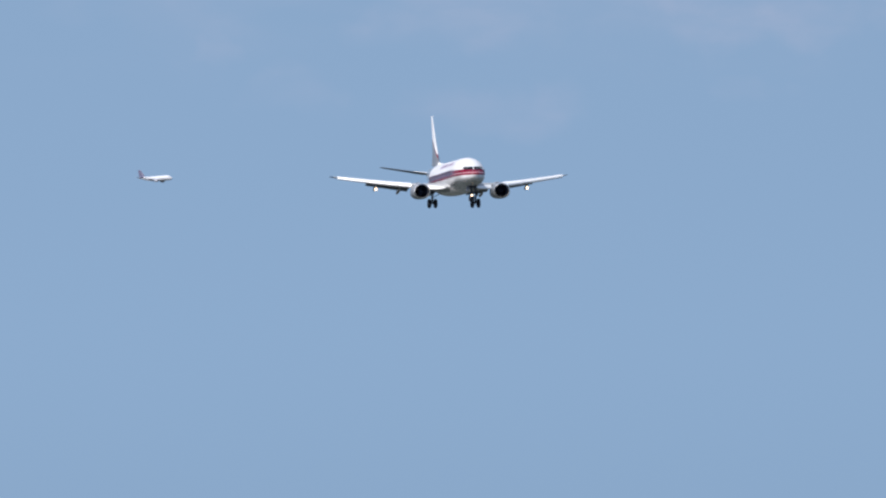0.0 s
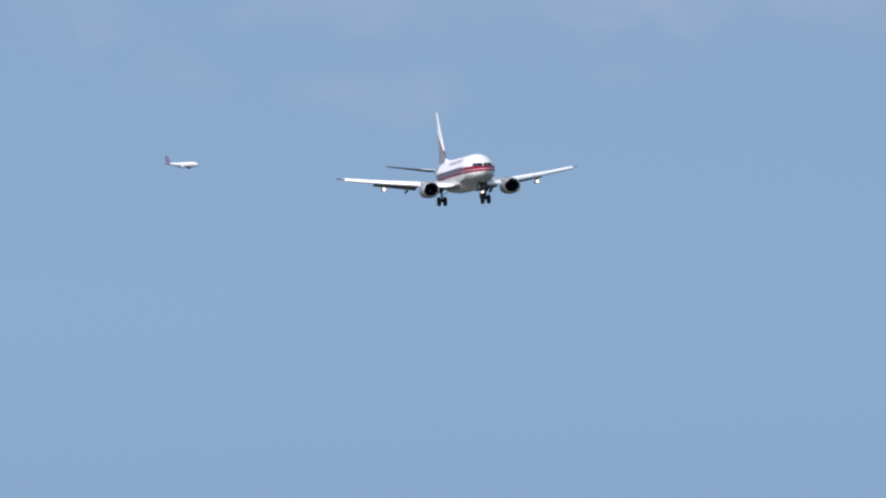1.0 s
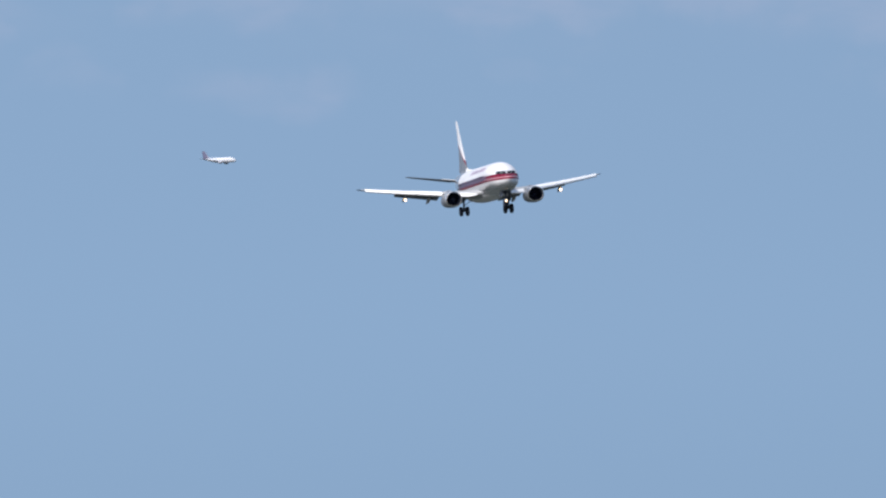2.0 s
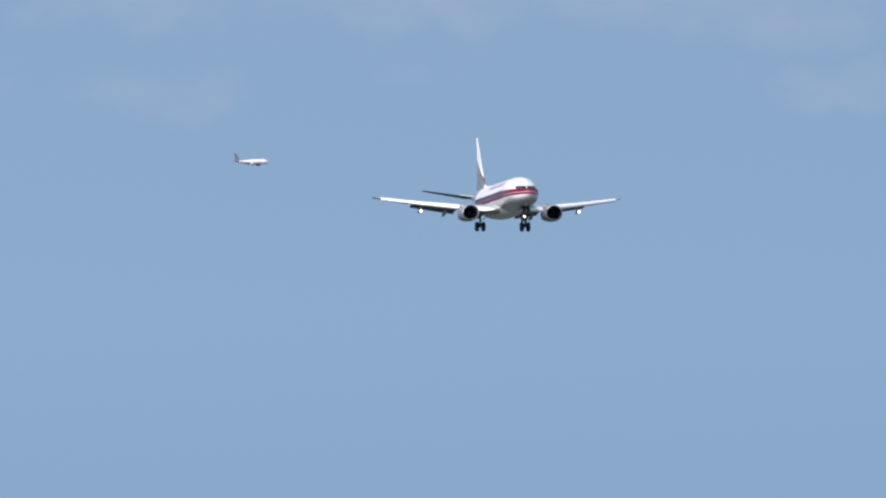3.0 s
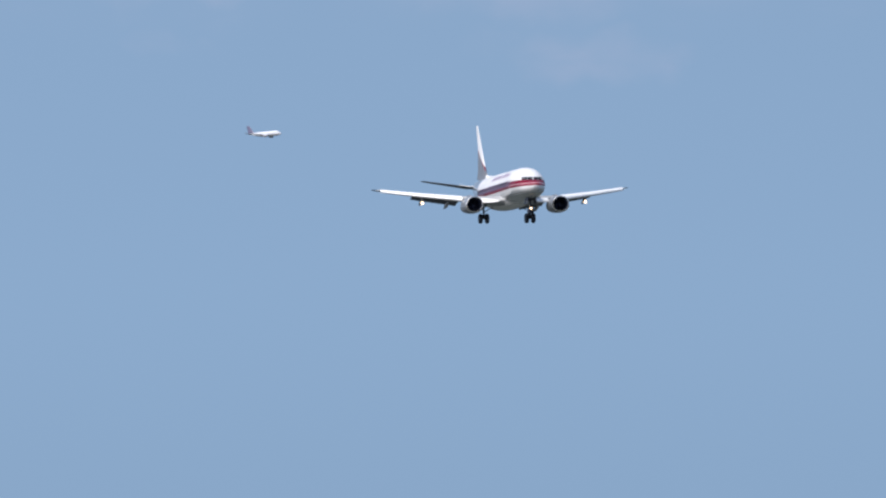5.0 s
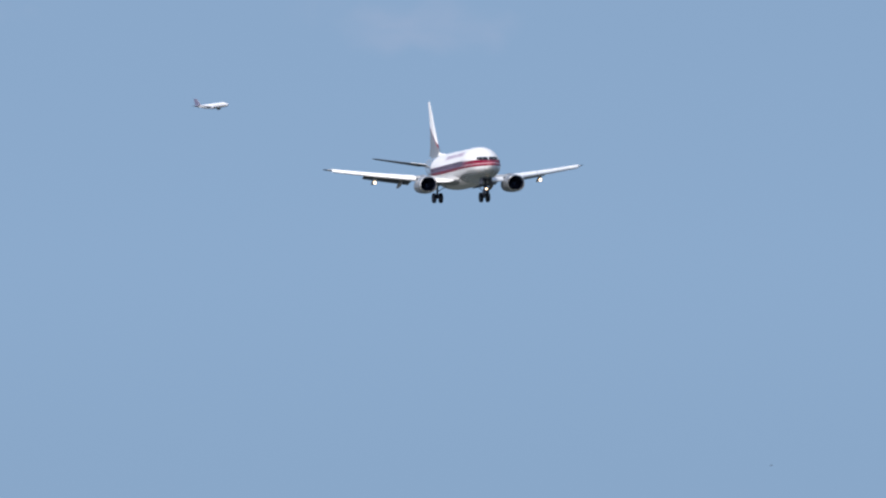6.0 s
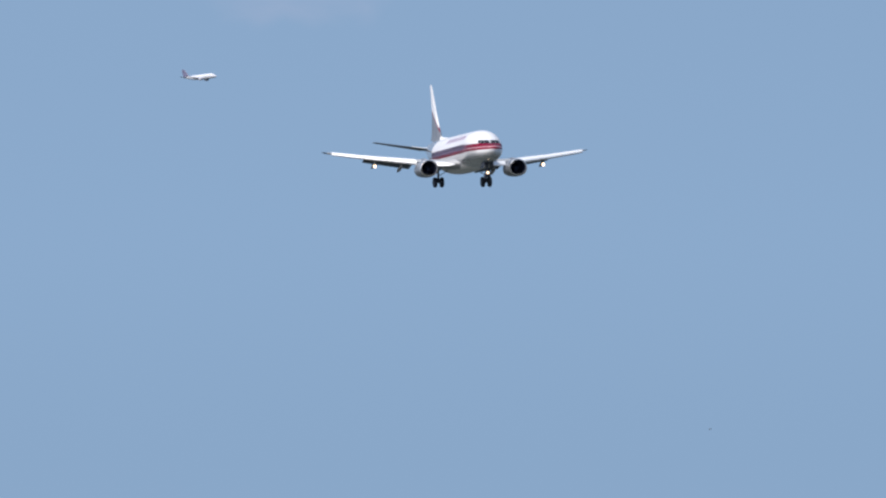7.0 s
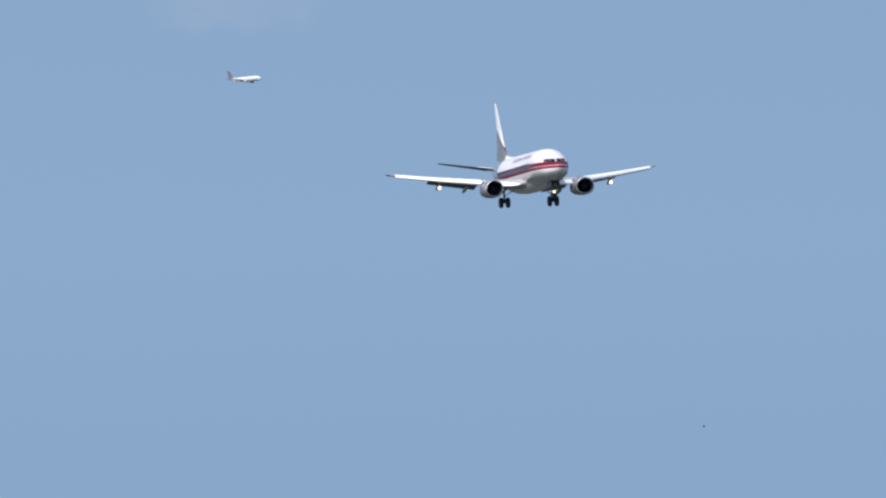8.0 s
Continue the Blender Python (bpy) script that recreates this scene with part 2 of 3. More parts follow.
def loft(rings, bm=None, caps=True, closed=True):
    """Skin through rings of equal point counts."""
    bm = bm or bmesh.new()
    made = [[bm.verts.new(p) for p in ring] for ring in rings]
    n = len(made[0])
    for a, b in zip(made, made[1:]):
        for i in range(n if closed else n - 1):
            j = (i + 1) % n
            bm.faces.new((a[i], a[j], b[j], b[i]))
    if caps:
        bm.faces.new(made[0])
        bm.faces.new(list(reversed(made[-1])))
    return bm


def oval(x, y, z, half_w, up, down, n=32, flat=0.0):
    """A ring across the x axis; flat squashes its underside."""
    ring = []
    for i in range(n):
        a = 2 * math.pi * i / n
        c, s = math.cos(a), math.sin(a)
        h = up if s > 0 else down * (1 - flat * abs(s) ** 3)
        ring.append(Vector((x, y + half_w * c, z + h * s)))
    return ring


def airfoil(le, chord, thick, tilt=0.0, start=0.0, stop=1.0, n=9, upright=False):
    """A wing section as a ring round its edge; le: its leading edge; tilt: degrees nose down; upright: for a fin."""
    xs = [start + (stop - start) * (0.5 - 0.5 * math.cos(math.pi * i / n)) for i in range(n + 1)]

    def half(u):
        return thick * 5 * (0.2969 * math.sqrt(u) - 0.126 * u - 0.3516 * u * u + 0.2843 * u ** 3 - 0.1026 * u ** 4)
    top = [(u, half(u) + 0.001) for u in reversed(xs)]
    low = [(u, -half(u) - 0.001) for u in xs]
    ring = []
    c, s = math.cos(radians(tilt)), math.sin(radians(tilt))
    for u, h in top + low:
        x, z = -u * chord, h * chord
        x, z = x * c - z * s, x * s + z * c
        ring.append(Vector(le) + (Vector((x, z, 0)) if upright else Vector((x, 0, z))))
    return ring


def tube(points, radius, n=10, bm=None):
    """A round bar from point to point."""
    bm = bm or bmesh.new()
    points = [Vector(p) for p in points]
    for a, b in zip(points, points[1:]):
        d = (b - a).normalized()
        side = d.orthogonal().normalized()
        other = d.cross(side)
        ring = [side * math.cos(2 * math.pi * i / n) * radius + other * math.sin(2 * math.pi * i / n) * radius for i in range(n)]
        loft([[a + r for r in ring], [b + r for r in ring]], bm)
    return bm


def turned(profile, centre, n=28, bm=None, squash=1.0, flat=0.0):
    """A body turned about the x axis through centre; profile: rows of (x, radius)."""
    cx, cy, cz = centre
    return loft([oval(cx + x, cy, cz, r, r * squash, r * squash, n, flat) for x, r in profile], bm, caps=False)


def wheel(parent, x, y, z, radius, width):
    tyre = bmesh.new()
    rows = [(-0.5, 0.55), (-0.5, 0.86), (-0.36, 0.97), (-0.12, 1.0), (0.12, 1.0), (0.36, 0.97), (0.5, 0.86), (0.5, 0.55)]
    n = 24
    rings = [[Vector((x + radius * r * math.cos(2 * math.pi * i / n), y + width * w, z + radius * r * math.sin(2 * math.pi * i / n))) for i in range(n)] for w, r in rows]
    loft(rings, tyre, caps=False)
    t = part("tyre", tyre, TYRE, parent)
    hub = bmesh.new()
    rows = [(-0.42, 0.1), (-0.42, 0.3), (-0.34, 0.5), (-0.44, 0.56), (0.44, 0.56), (0.34, 0.5), (0.42, 0.3), (0.42, 0.1)]
    rings = [[Vector((x + radius * r * math.cos(2 * math.pi * i / n), y + width * w, z + radius * r * math.sin(2 * math.pi * i / n))) for i in range(n)] for w, r in rows]
    loft(rings, hub, caps=True)
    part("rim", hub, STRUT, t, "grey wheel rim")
    return t


def plate(corners, thickness):
    """A flat panel of four corners with thickness along its normal."""
    bm = bmesh.new()
    c = [Vector(p) for p in corners]
    nrm = (c[1] - c[0]).cross(c[2] - c[0]).normalized() * thickness * 0.5
    loft([[p - nrm for p in c], [p + nrm for p in c]], bm)
    bmesh.ops.bevel(bm, geom=list(bm.edges), offset=thickness * 0.3, segments=1, affect="EDGES")
    return bm


# ---- the landing airliner: x forward, y to its left wing, z up, nose tip at the origin ----
HULL = [(-0.02, 0.05, -0.58, -0.68), (-0.15, 0.36, -0.33, -0.98), (-0.45, 0.66, -0.15, -1.24), (-0.9, 0.95, -0.02, -1.46),
        (-1.4, 1.20, 0.08, -1.64), (-1.9, 1.37, 0.45, -1.77), (-2.3, 1.48, 0.74, -1.84), (-2.8, 1.60, 1.06, -1.90), (-3.4, 1.71, 1.34, -1.95), (-4.1, 1.80, 1.53, -1.98),
        (-5.0, 1.86, 1.64, -2.0), (-6.2, 1.88, 1.70, -2.0), (-9.0, 1.88, 1.72, -2.0), (-14.0, 1.88, 1.76, -2.0), (-19.5, 1.88, 1.80, -2.0),
        (-21.5, 1.86, 1.81, -1.85), (-23.5, 1.76, 1.82, -1.52), (-25.5, 1.55, 1.82, -1.05), (-27.5, 1.24, 1.80, -0.48), (-29.5, 0.88, 1.74, 0.10),
        (-31.2, 0.50, 1.62, 0.62), (-32.3, 0.22, 1.48, 1.0)]


def hull_at(x):
    for a, b in zip(HULL, HULL[1:]):
        if b[0] <= x <= a[0]:
            k = (a[0] - x) / (a[0] - b[0])
            return [a[i] + (b[i] - a[i]) * k for i in (1, 2, 3)]
    return HULL[-1][1:]


def on_hull(x, z, side, proud=0.0):
    """The point of the fuselage skin at station x and height z."""
    w, top, bottom = hull_at(x)
    mid = (top + bottom) / 2
    h = (top - bottom) / 2
    s = max(-0.999, min(0.999, (z - mid) / h))
    y = w * math.sqrt(1 - s * s)
    n = Vector((0, math.sqrt(1 - s * s) / w, s / h)).normalized() * proud
    return Vector((x, side * (y + n.y), z + n.z))


def skin_patch(x0, x1, low, high, side, proud=0.012, cols=3, rows=3):
    """A thin panel that follows the fuselage skin; low and high: heights at x0 and x1."""
    def sheet(off):
        return [[on_hull(x0 + (x1 - x0) * i / cols, (low[0] + (low[1] - low[0]) * i / cols) * (1 - j / rows) + (high[0] + (high[1] - high[0]) * i / cols) * j / rows, side, off)
                 for j in range(rows + 1)] for i in range(cols + 1)]
    bm = bmesh.new()
    outer, inner = sheet(proud), sheet(-0.03)
    vo = [[bm.verts.new(p) for p in r] for r in outer]
    vi = [[bm.verts.new(p) for p in r] for r in inner]
    for i in range(cols):
        for j in range(rows):
            bm.faces.new((vo[i][j], vo[i + 1][j], vo[i + 1][j + 1], vo[i][j + 1]))
    rim = [(i, 0) for i in range(cols + 1)] + [(cols, j) for j in range(1, rows + 1)] + [(i, rows) for i in range(cols - 1, -1, -1)] + [(0, j) for j in range(rows - 1, 0, -1)]
    for (a, b), (c, d) in zip(rim, rim[1:] + rim[:1]):
        bm.faces.new((vo[a][b], vo[c][d], vi[c][d], vi[a][b]))
    return bm


def nose_x(y, z):
    """The station at which the nose's front reaches out to y and up to z."""
    ahead, behind = -0.05, -4.5
    for _ in range(30):
        x = (ahead + behind) / 2
        w, top, bottom = hull_at(x)
        inside = (y / w) ** 2 + ((2 * z - top - bottom) / (top - bottom)) ** 2 < 1
        ahead, behind = (ahead, x) if inside else (x, behind)
    return behind


def nose_pane(y0, y1, low, high, side, cols=4, rows=3):
    """A pane let into the nose; low and high: heights of its edges at y0 and y1."""
    def sheet(out):
        rings = []
        for i in range(cols + 1):
            k = i / cols
            y, lo, hi = y0 + (y1 - y0) * k, low[0] + (low[1] - low[0]) * k, high[0] + (high[1] - high[0]) * k
            zs = [lo + (hi - lo) * j / rows for j in range(rows + 1)]
            rings.append([Vector((nose_x(y, z) + out, side * (y + out * 0.5), z + out * 0.3)) for z in zs])
        return rings
    bm = bmesh.new()
    loft(sheet(0.02), bm, caps=False, closed=False)
    loft(sheet(-0.03), bm, caps=False, closed=False)
    return bm


# wing stations: distance out, leading edge x, height, chord, thickness
WING = [(1.0, -10.0, -1.56, 7.9, 0.15), (1.9, -10.6, -1.50, 7.2, 0.145), (3.4, -11.5, -1.37, 6.0, 0.135), (4.9, -12.4, -1.22, 4.95, 0.125),
        (7.0, -13.6, -0.94, 4.2, 0.12), (9.5, -15.05, -0.60, 3.3, 0.115), (12.0, -16.55, -0.21, 2.4, 0.11), (14.0, -17.75, 0.12, 1.7, 0.10), (14.3, -18.1, 0.18, 1.2, 0.07)]


def wing_at(y):
    for a, b in zip(WING, WING[1:]):
        if a[0] <= y <= b[0]:
            k = (y - a[0]) / (b[0] - a[0])
            return [a[i] + (b[i] - a[i]) * k for i in range(1, 5)]
    return list(WING[-1][1:])


def build_wing(plane, s):
    side = "right" if s < 0 else "left"
    rings = []
    for y, x, z, c, t in WING:
        rings.append(airfoil((x, s * y, z), c, t, tilt=-1.0, stop=0.78 if 1.9 < y < 13 else 1.0))
    wing = part("wing", loft(rings), WING_GREY, plane, "swept grey %s wing with slats and flaps out" % side)
    # slats: drooped nose pieces
    for y0, y1 in ((5.6, 8.3), (8.36, 11.0), (11.06, 13.75)):
        rs = []
        for k in range(4):
            y = y0 + (y1 - y0) * k / 3
            x, z, c, t = wing_at(y)
            rs.append(airfoil((x + 0.24 + 0.03 * c, s * y, z - 0.10 - 0.036 * c), 0.22 * c + 0.5, 0.33, tilt=-22, stop=0.9))
        part("slat", loft(rs), SLAT, wing, "bright extended leading-edge slat")
    # Krueger flap between hull and engine
    rs = []
    for y, ahead, droop, size, turn in ((1.82, 0.10, 0.10, 0.30, -12), (2.0, 0.26, 0.20, 0.58, -22), (2.35, 0.38, 0.30, 0.76, -32), (3.0, 0.45, 0.38, 0.84, -40), (3.9, 0.45, 0.40, 0.85, -40)):
        x, z, c, t = wing_at(y)
        rs.append(airfoil((x + ahead, s * y, z - droop), size, 0.3, tilt=turn, stop=0.95))
    part("krueger_flap", loft(rs), SLAT, wing, "bright folded-down inboard nose flap")
    # trailing flaps
    for y0, y1 in ((2.0, 4.5), (5.3, 10.2)):
        for step, drop, ang, size in ((0.74, 0.09, 12, 0.20), (0.92, 0.185, 22, 0.165)):
            rs = []
            for k in range(4):
                y = y0 + (y1 - y0) * k / 3
                x, z, c, t = wing_at(y)
                rs.append(airfoil((x - step * c, s * y, z - drop * (0.55 + 0.09 * c) * (0.85 if y1 < 5 else 1.0)), size * c + 0.1, 0.14, tilt=ang))
            part("flap", loft(rs), FLAP, wing, "grey lowered trailing-edge flap")
    # aileron
    rs = []
    for y in (10.5, 11.7, 12.9):
        x, z, c, t = wing_at(y)
        rs.append(airfoil((x - 0.78 * c, s * y, z - 0.005), 0.24 * c, 0.16, tilt=3))
    part("aileron", loft(rs), WING_GREY, wing)
    # canoe fairings of the flap tracks
    for y, size in ((3.3, 0.8), (6.6, 0.8), (9.25, 0.7)):
        x, z, c, t = wing_at(y)
        rows = [(0.0, 0.02), (-0.3, 0.14), (-0.9, 0.22), (-1.7, 0.24), (-2.5, 0.18), (-3.1, 0.08), (-3.4, 0.02)]
        rs = [oval(x - 0.42 * c + dx * size, s * y, z - 0.30 * size - 0.05 * c + dx * 0.16, r * size, r * size * 1.25, r * size * 1.25, 12) for dx, r in rows]
        f = part("flap_track_fairing", loft(rs), WING_GREY, wing)
        if y > 9:
            lx, lz = x - 0.42 * c - 0.40, z - 0.60 - 0.05 * c
            body = turned([(-0.35, 0.05), (-0.25, 0.14), (0.0, 0.175), (0.03, 0.165)], (lx, s * y, lz), 16)
            part("lamp_arm", tube([(lx - 0.2, s * y, lz + 0.08), (lx - 0.30, s * y, z - 0.14)], 0.05, 8), WING_GREY, wing)
            h = part("lamp_housing", body, WING_GREY, wing, "small round landing lamp housing")
            part("lamp_lens", loft([oval(lx + 0.0, s * y, lz, 0.15, 0.15, 0.15, 16), oval(lx + 0.05, s * y, lz, 0.12, 0.12, 0.12, 16), oval(lx + 0.07, s * y, lz, 0.06, 0.06, 0.06, 16)]), LAMP, h, "lit warm-white landing lamp")
    # wingtip cap
    x, z, c, t = wing_at(14.2)
    tip = loft([airfoil((x + 0.02, s * 14.2, z), c, 0.1), airfoil((x - 0.15, s * 14.44, z + 0.05), c * 0.8, 0.09), airfoil((x - 0.45, s * 14.58, z + 0.08), c * 0.5, 0.06)])
    part("wingtip_lamp", tip, NAV, wing, "dark glass wingtip lamp cap")
    return wing


def build_engine(plane, s):
    cx, cy, cz = -9.6, s * 4.84, -2.07
    out = [(0.0, 0.93), (-0.12, 0.985), (-0.4, 1.03), (-1.0, 1.06), (-1.9, 1.06), (-2.8, 0.98), (-3.6, 0.86), (-3.9, 0.80), (-3.88, 0.74), (-3.4, 0.76)]
    eng = part("engine", turned(out, (cx, cy, cz), 36, squash=0.96, flat=0.14), NACELLE, plane, "grey turbofan engine with a flattened intake")
    lip = [(-0.35, 0.835), (-0.15, 0.825), (0.0, 0.85), (0.055, 0.895), (0.03, 0.945), (-0.08, 0.99)]
    part("intake_lip", turned(lip, (cx, cy, cz), 36, squash=0.96, flat=0.14), LIP, eng, "bare metal intake lip")
    duct = [(-0.12, 0.83), (-0.3, 0.815), (-0.7, 0.79), (-1.2, 0.77)]
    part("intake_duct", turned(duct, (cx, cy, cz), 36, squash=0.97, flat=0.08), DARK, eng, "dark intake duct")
    bm = bmesh.new()
    for i in range(38):
        a = 2 * math.pi * i / 38
        rad = Vector((0, math.cos(a), math.sin(a)))
        tan = Vector((0, -math.sin(a), math.cos(a)))
        c = Vector((cx - 1.0, cy, cz))
        pts = [c + rad * 0.24 + tan * 0.02 + Vector((0.06, 0, 0)), c + rad * 0.74 + tan * 0.05 + Vector((0.02, 0, 0)), c + rad * 0.74 - tan * 0.05 - Vector((0.12, 0, 0)), c + rad * 0.24 - tan * 0.02 - Vector((0.1, 0, 0))]
        v = [bm.verts.new(p) for p in pts] + [bm.verts.new(p + Vector((-0.015, 0, 0)) + tan * 0.004) for p in pts]
        for q in ((0, 1, 2, 3), (7, 6, 5, 4), (0, 4, 5, 1), (1, 5, 6, 2), (2, 6, 7, 3), (3, 7, 4, 0)):
            bm.faces.new([v[k] for k in q])
    loft([oval(cx - 1.18, cy, cz, 0.78, 0.78, 0.78, 24), oval(cx - 1.2, cy, cz, 0.1, 0.1, 0.1, 24)], bm)
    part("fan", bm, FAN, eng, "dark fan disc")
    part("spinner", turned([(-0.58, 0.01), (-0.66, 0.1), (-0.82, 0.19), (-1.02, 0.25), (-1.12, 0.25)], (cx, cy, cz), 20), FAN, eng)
    part("exhaust_nozzle", turned([(-3.3, 0.62), (-4.2, 0.52), (-4.7, 0.44), (-4.68, 0.40), (-4.2, 0.44)], (cx, cy, cz), 24), HOT, eng, "heat-stained exhaust nozzle")
    part("exhaust_cone", turned([(-3.9, 0.36), (-4.5, 0.26), (-5.1, 0.05), (-5.15, 0.005)], (cx, cy, cz), 20), HOT, eng)
    # pylon up to the wing
    rs = []
    for z, x0, x1, w in ((cz + 0.92, cx - 1.1, cx - 3.9, 0.16), (cz + 1.12, cx - 1.5, cx - 5.0, 0.15), (cz + 1.22, cx - 2.3, cx - 5.6, 0.12)):
        n = 8
        ring = [Vector((x0 + (x1 - x0) * (0.5 - 0.5 * math.cos(math.pi * i / n)), cy + w * math.sin(math.pi * i / n), z)) for i in range(n + 1)]
        ring += [Vector((p.x, 2 * cy - p.y, z)) for p in reversed(ring[1:-1])]
        rs.append(ring)
    part("pylon", loft(rs), NACELLE, eng)
    return eng


def build_tail(plane):
    rs = []
    for z, x, c, t in ((1.5, -24.8, 6.0, 0.10), (2.0, -25.2, 5.5, 0.095), (3.2, -26.2, 3.95, 0.08), (5.5, -27.9, 2.05, 0.07), (7.9, -29.55, 1.0, 0.055), (8.15, -29.8, 0.75, 0.045)):
        rs.append(airfoil((x, 0, z), c, t, upright=True, stop=0.72 if z < 7.8 else 1.0))
    fin = part("fin", loft(rs), FIN, plane, "tall white tail fin with a grey field")
    rs = []
    for z, x, c in ((2.05, -25.25, 5.45), (3.2, -26.2, 3.95), (5.5, -27.9, 2.05), (7.85, -29.5, 1.02)):
        rs.append(airfoil((x - 0.725 * c, 0, z), c * 0.275, 0.16, upright=True))
    part("rudder", loft(rs), FIN, fin)
    rs = []
    for x, w, top in ((-22.4, 0.02, 1.9), (-23.6, 0.10, 1.98), (-24.8, 0.17, 2.15), (-25.8, 0.22, 2.4), (-26.6, 0.23, 2.5)):
        rs.append([Vector((x, -w, 1.8)), Vector((x, -w * 0.5, (1.8 + top) / 2 + 0.1)), Vector((x, 0, top)), Vector((x, w * 0.5, (1.8 + top) / 2 + 0.1)), Vector((x, w, 1.8))])
    part("dorsal_fin", loft(rs), WHITE, fin, "low dorsal fin ahead of the tail fin")
    for s in (-1, 1):
        rs = []
        for y, x, z, c in ((0.4, -27.2, 0.95, 4.0), (1.1, -27.6, 1.02, 3.7), (3.5, -29.0, 1.45, 2.7), (6.1, -30.5, 1.93, 1.6), (6.35, -30.85, 1.97, 1.1)):
            rs.append(airfoil((x, s * y, z), c, 0.05, tilt=0, stop=0.72 if y < 6.2 else 1.0))
        tp = part("tailplane", loft(rs), TAILPLANE, plane, "dull grey tailplane")
        rs = []
        for y, x, z, c in ((1.2, -27.65, 1.03, 3.66), (3.5, -29.0, 1.45, 2.7), (6.0, -30.45, 1.91, 1.65)):
            rs.append(airfoil((x - 0.73 * c, s * y, z), c * 0.27, 0.16, tilt=-3))
        part("elevator", loft(rs), TAILPLANE, tp)
        # bright strip added along the inner edge in place of a sunlit highlight
        rs = []
        for y, x, z, c in ((0.9, -27.5, 1.01, 3.8), (1.7, -27.95, 1.13, 3.4), (2.6, -28.47, 1.29, 3.0)):
            rs.append(airfoil((x + 0.03, s * y, z + 0.04), 0.16, 0.40, tilt=0, stop=0.6))
        part("lit_edge_strip", loft(rs), SLAT, tp, "bright strip standing for the sunlit leading edge")


def build_gear(plane):
    for s in (-1, 1):
        y = s * 2.62
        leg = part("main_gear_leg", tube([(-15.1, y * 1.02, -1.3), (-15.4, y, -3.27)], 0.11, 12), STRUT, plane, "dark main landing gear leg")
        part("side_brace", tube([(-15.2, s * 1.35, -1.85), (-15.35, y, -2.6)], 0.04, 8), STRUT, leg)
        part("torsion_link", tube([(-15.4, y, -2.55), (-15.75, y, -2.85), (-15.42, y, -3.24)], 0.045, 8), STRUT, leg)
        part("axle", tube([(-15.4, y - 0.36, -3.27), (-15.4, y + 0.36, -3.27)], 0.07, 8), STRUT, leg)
        for off in (-0.37, 0.37):
            wheel(leg, -15.4, y + off, -3.27, 0.55, 0.36)
        part("gear_door", plate([(-14.9, s * 3.02, -1.35), (-16.3, s * 3.02, -1.35), (-16.2, s * 2.9, -2.35), (-15.1, s * 2.9, -2.35)], 0.04), STRUT, leg, "dark main gear door")
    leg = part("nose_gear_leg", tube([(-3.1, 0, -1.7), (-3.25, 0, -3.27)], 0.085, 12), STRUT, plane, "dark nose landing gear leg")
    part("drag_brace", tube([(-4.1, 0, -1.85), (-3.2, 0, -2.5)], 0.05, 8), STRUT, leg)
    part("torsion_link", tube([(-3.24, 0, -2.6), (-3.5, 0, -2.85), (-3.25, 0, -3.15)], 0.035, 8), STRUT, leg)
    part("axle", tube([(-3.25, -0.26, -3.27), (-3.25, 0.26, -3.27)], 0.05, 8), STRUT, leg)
    for off in (-0.2, 0.2):
        wheel(leg, -3.25, off, -3.27, 0.35, 0.2)
    # flat dark panel on the belly stands for the shade of an open well
    part("wheel_well_shade", plate([(-2.35, -0.4, -1.865), (-4.0, -0.4, -1.99), (-4.0, 0.4, -1.99), (-2.35, 0.4, -1.865)], 0.04), DARK, plane, "flat dark panel for the shade in the nose wheel well")
    for s in (-1, 1):
        part("gear_door", plate([(-2.3, s * 0.44, -1.78), (-4.0, s * 0.44, -1.90), (-4.0, s * 0.54, -2.45), (-2.3, s * 0.54, -2.40)], 0.03), STRUT, leg, "dark nose gear door")
    h = part("taxi_lamp_housing", turned([(-0.2, 0.04), (-0.14, 0.13), (0.0, 0.15), (0.20, 0.15), (0.19, 0.14), (0.0, 0.13)], (-3.0, 0, -2.93), 16), STRUT, leg, "small lamp housing on the nose gear")
    part("taxi_lamp_lens", loft([oval(-3.0, 0, -2.93, 0.12, 0.12, 0.12, 16), oval(-2.97, 0, -2.93, 0.09, 0.09, 0.09, 16), oval(-2.95, 0, -2.93, 0.04, 0.04, 0.04, 16)]), LAMP, h, "lit warm-white taxi lamp")


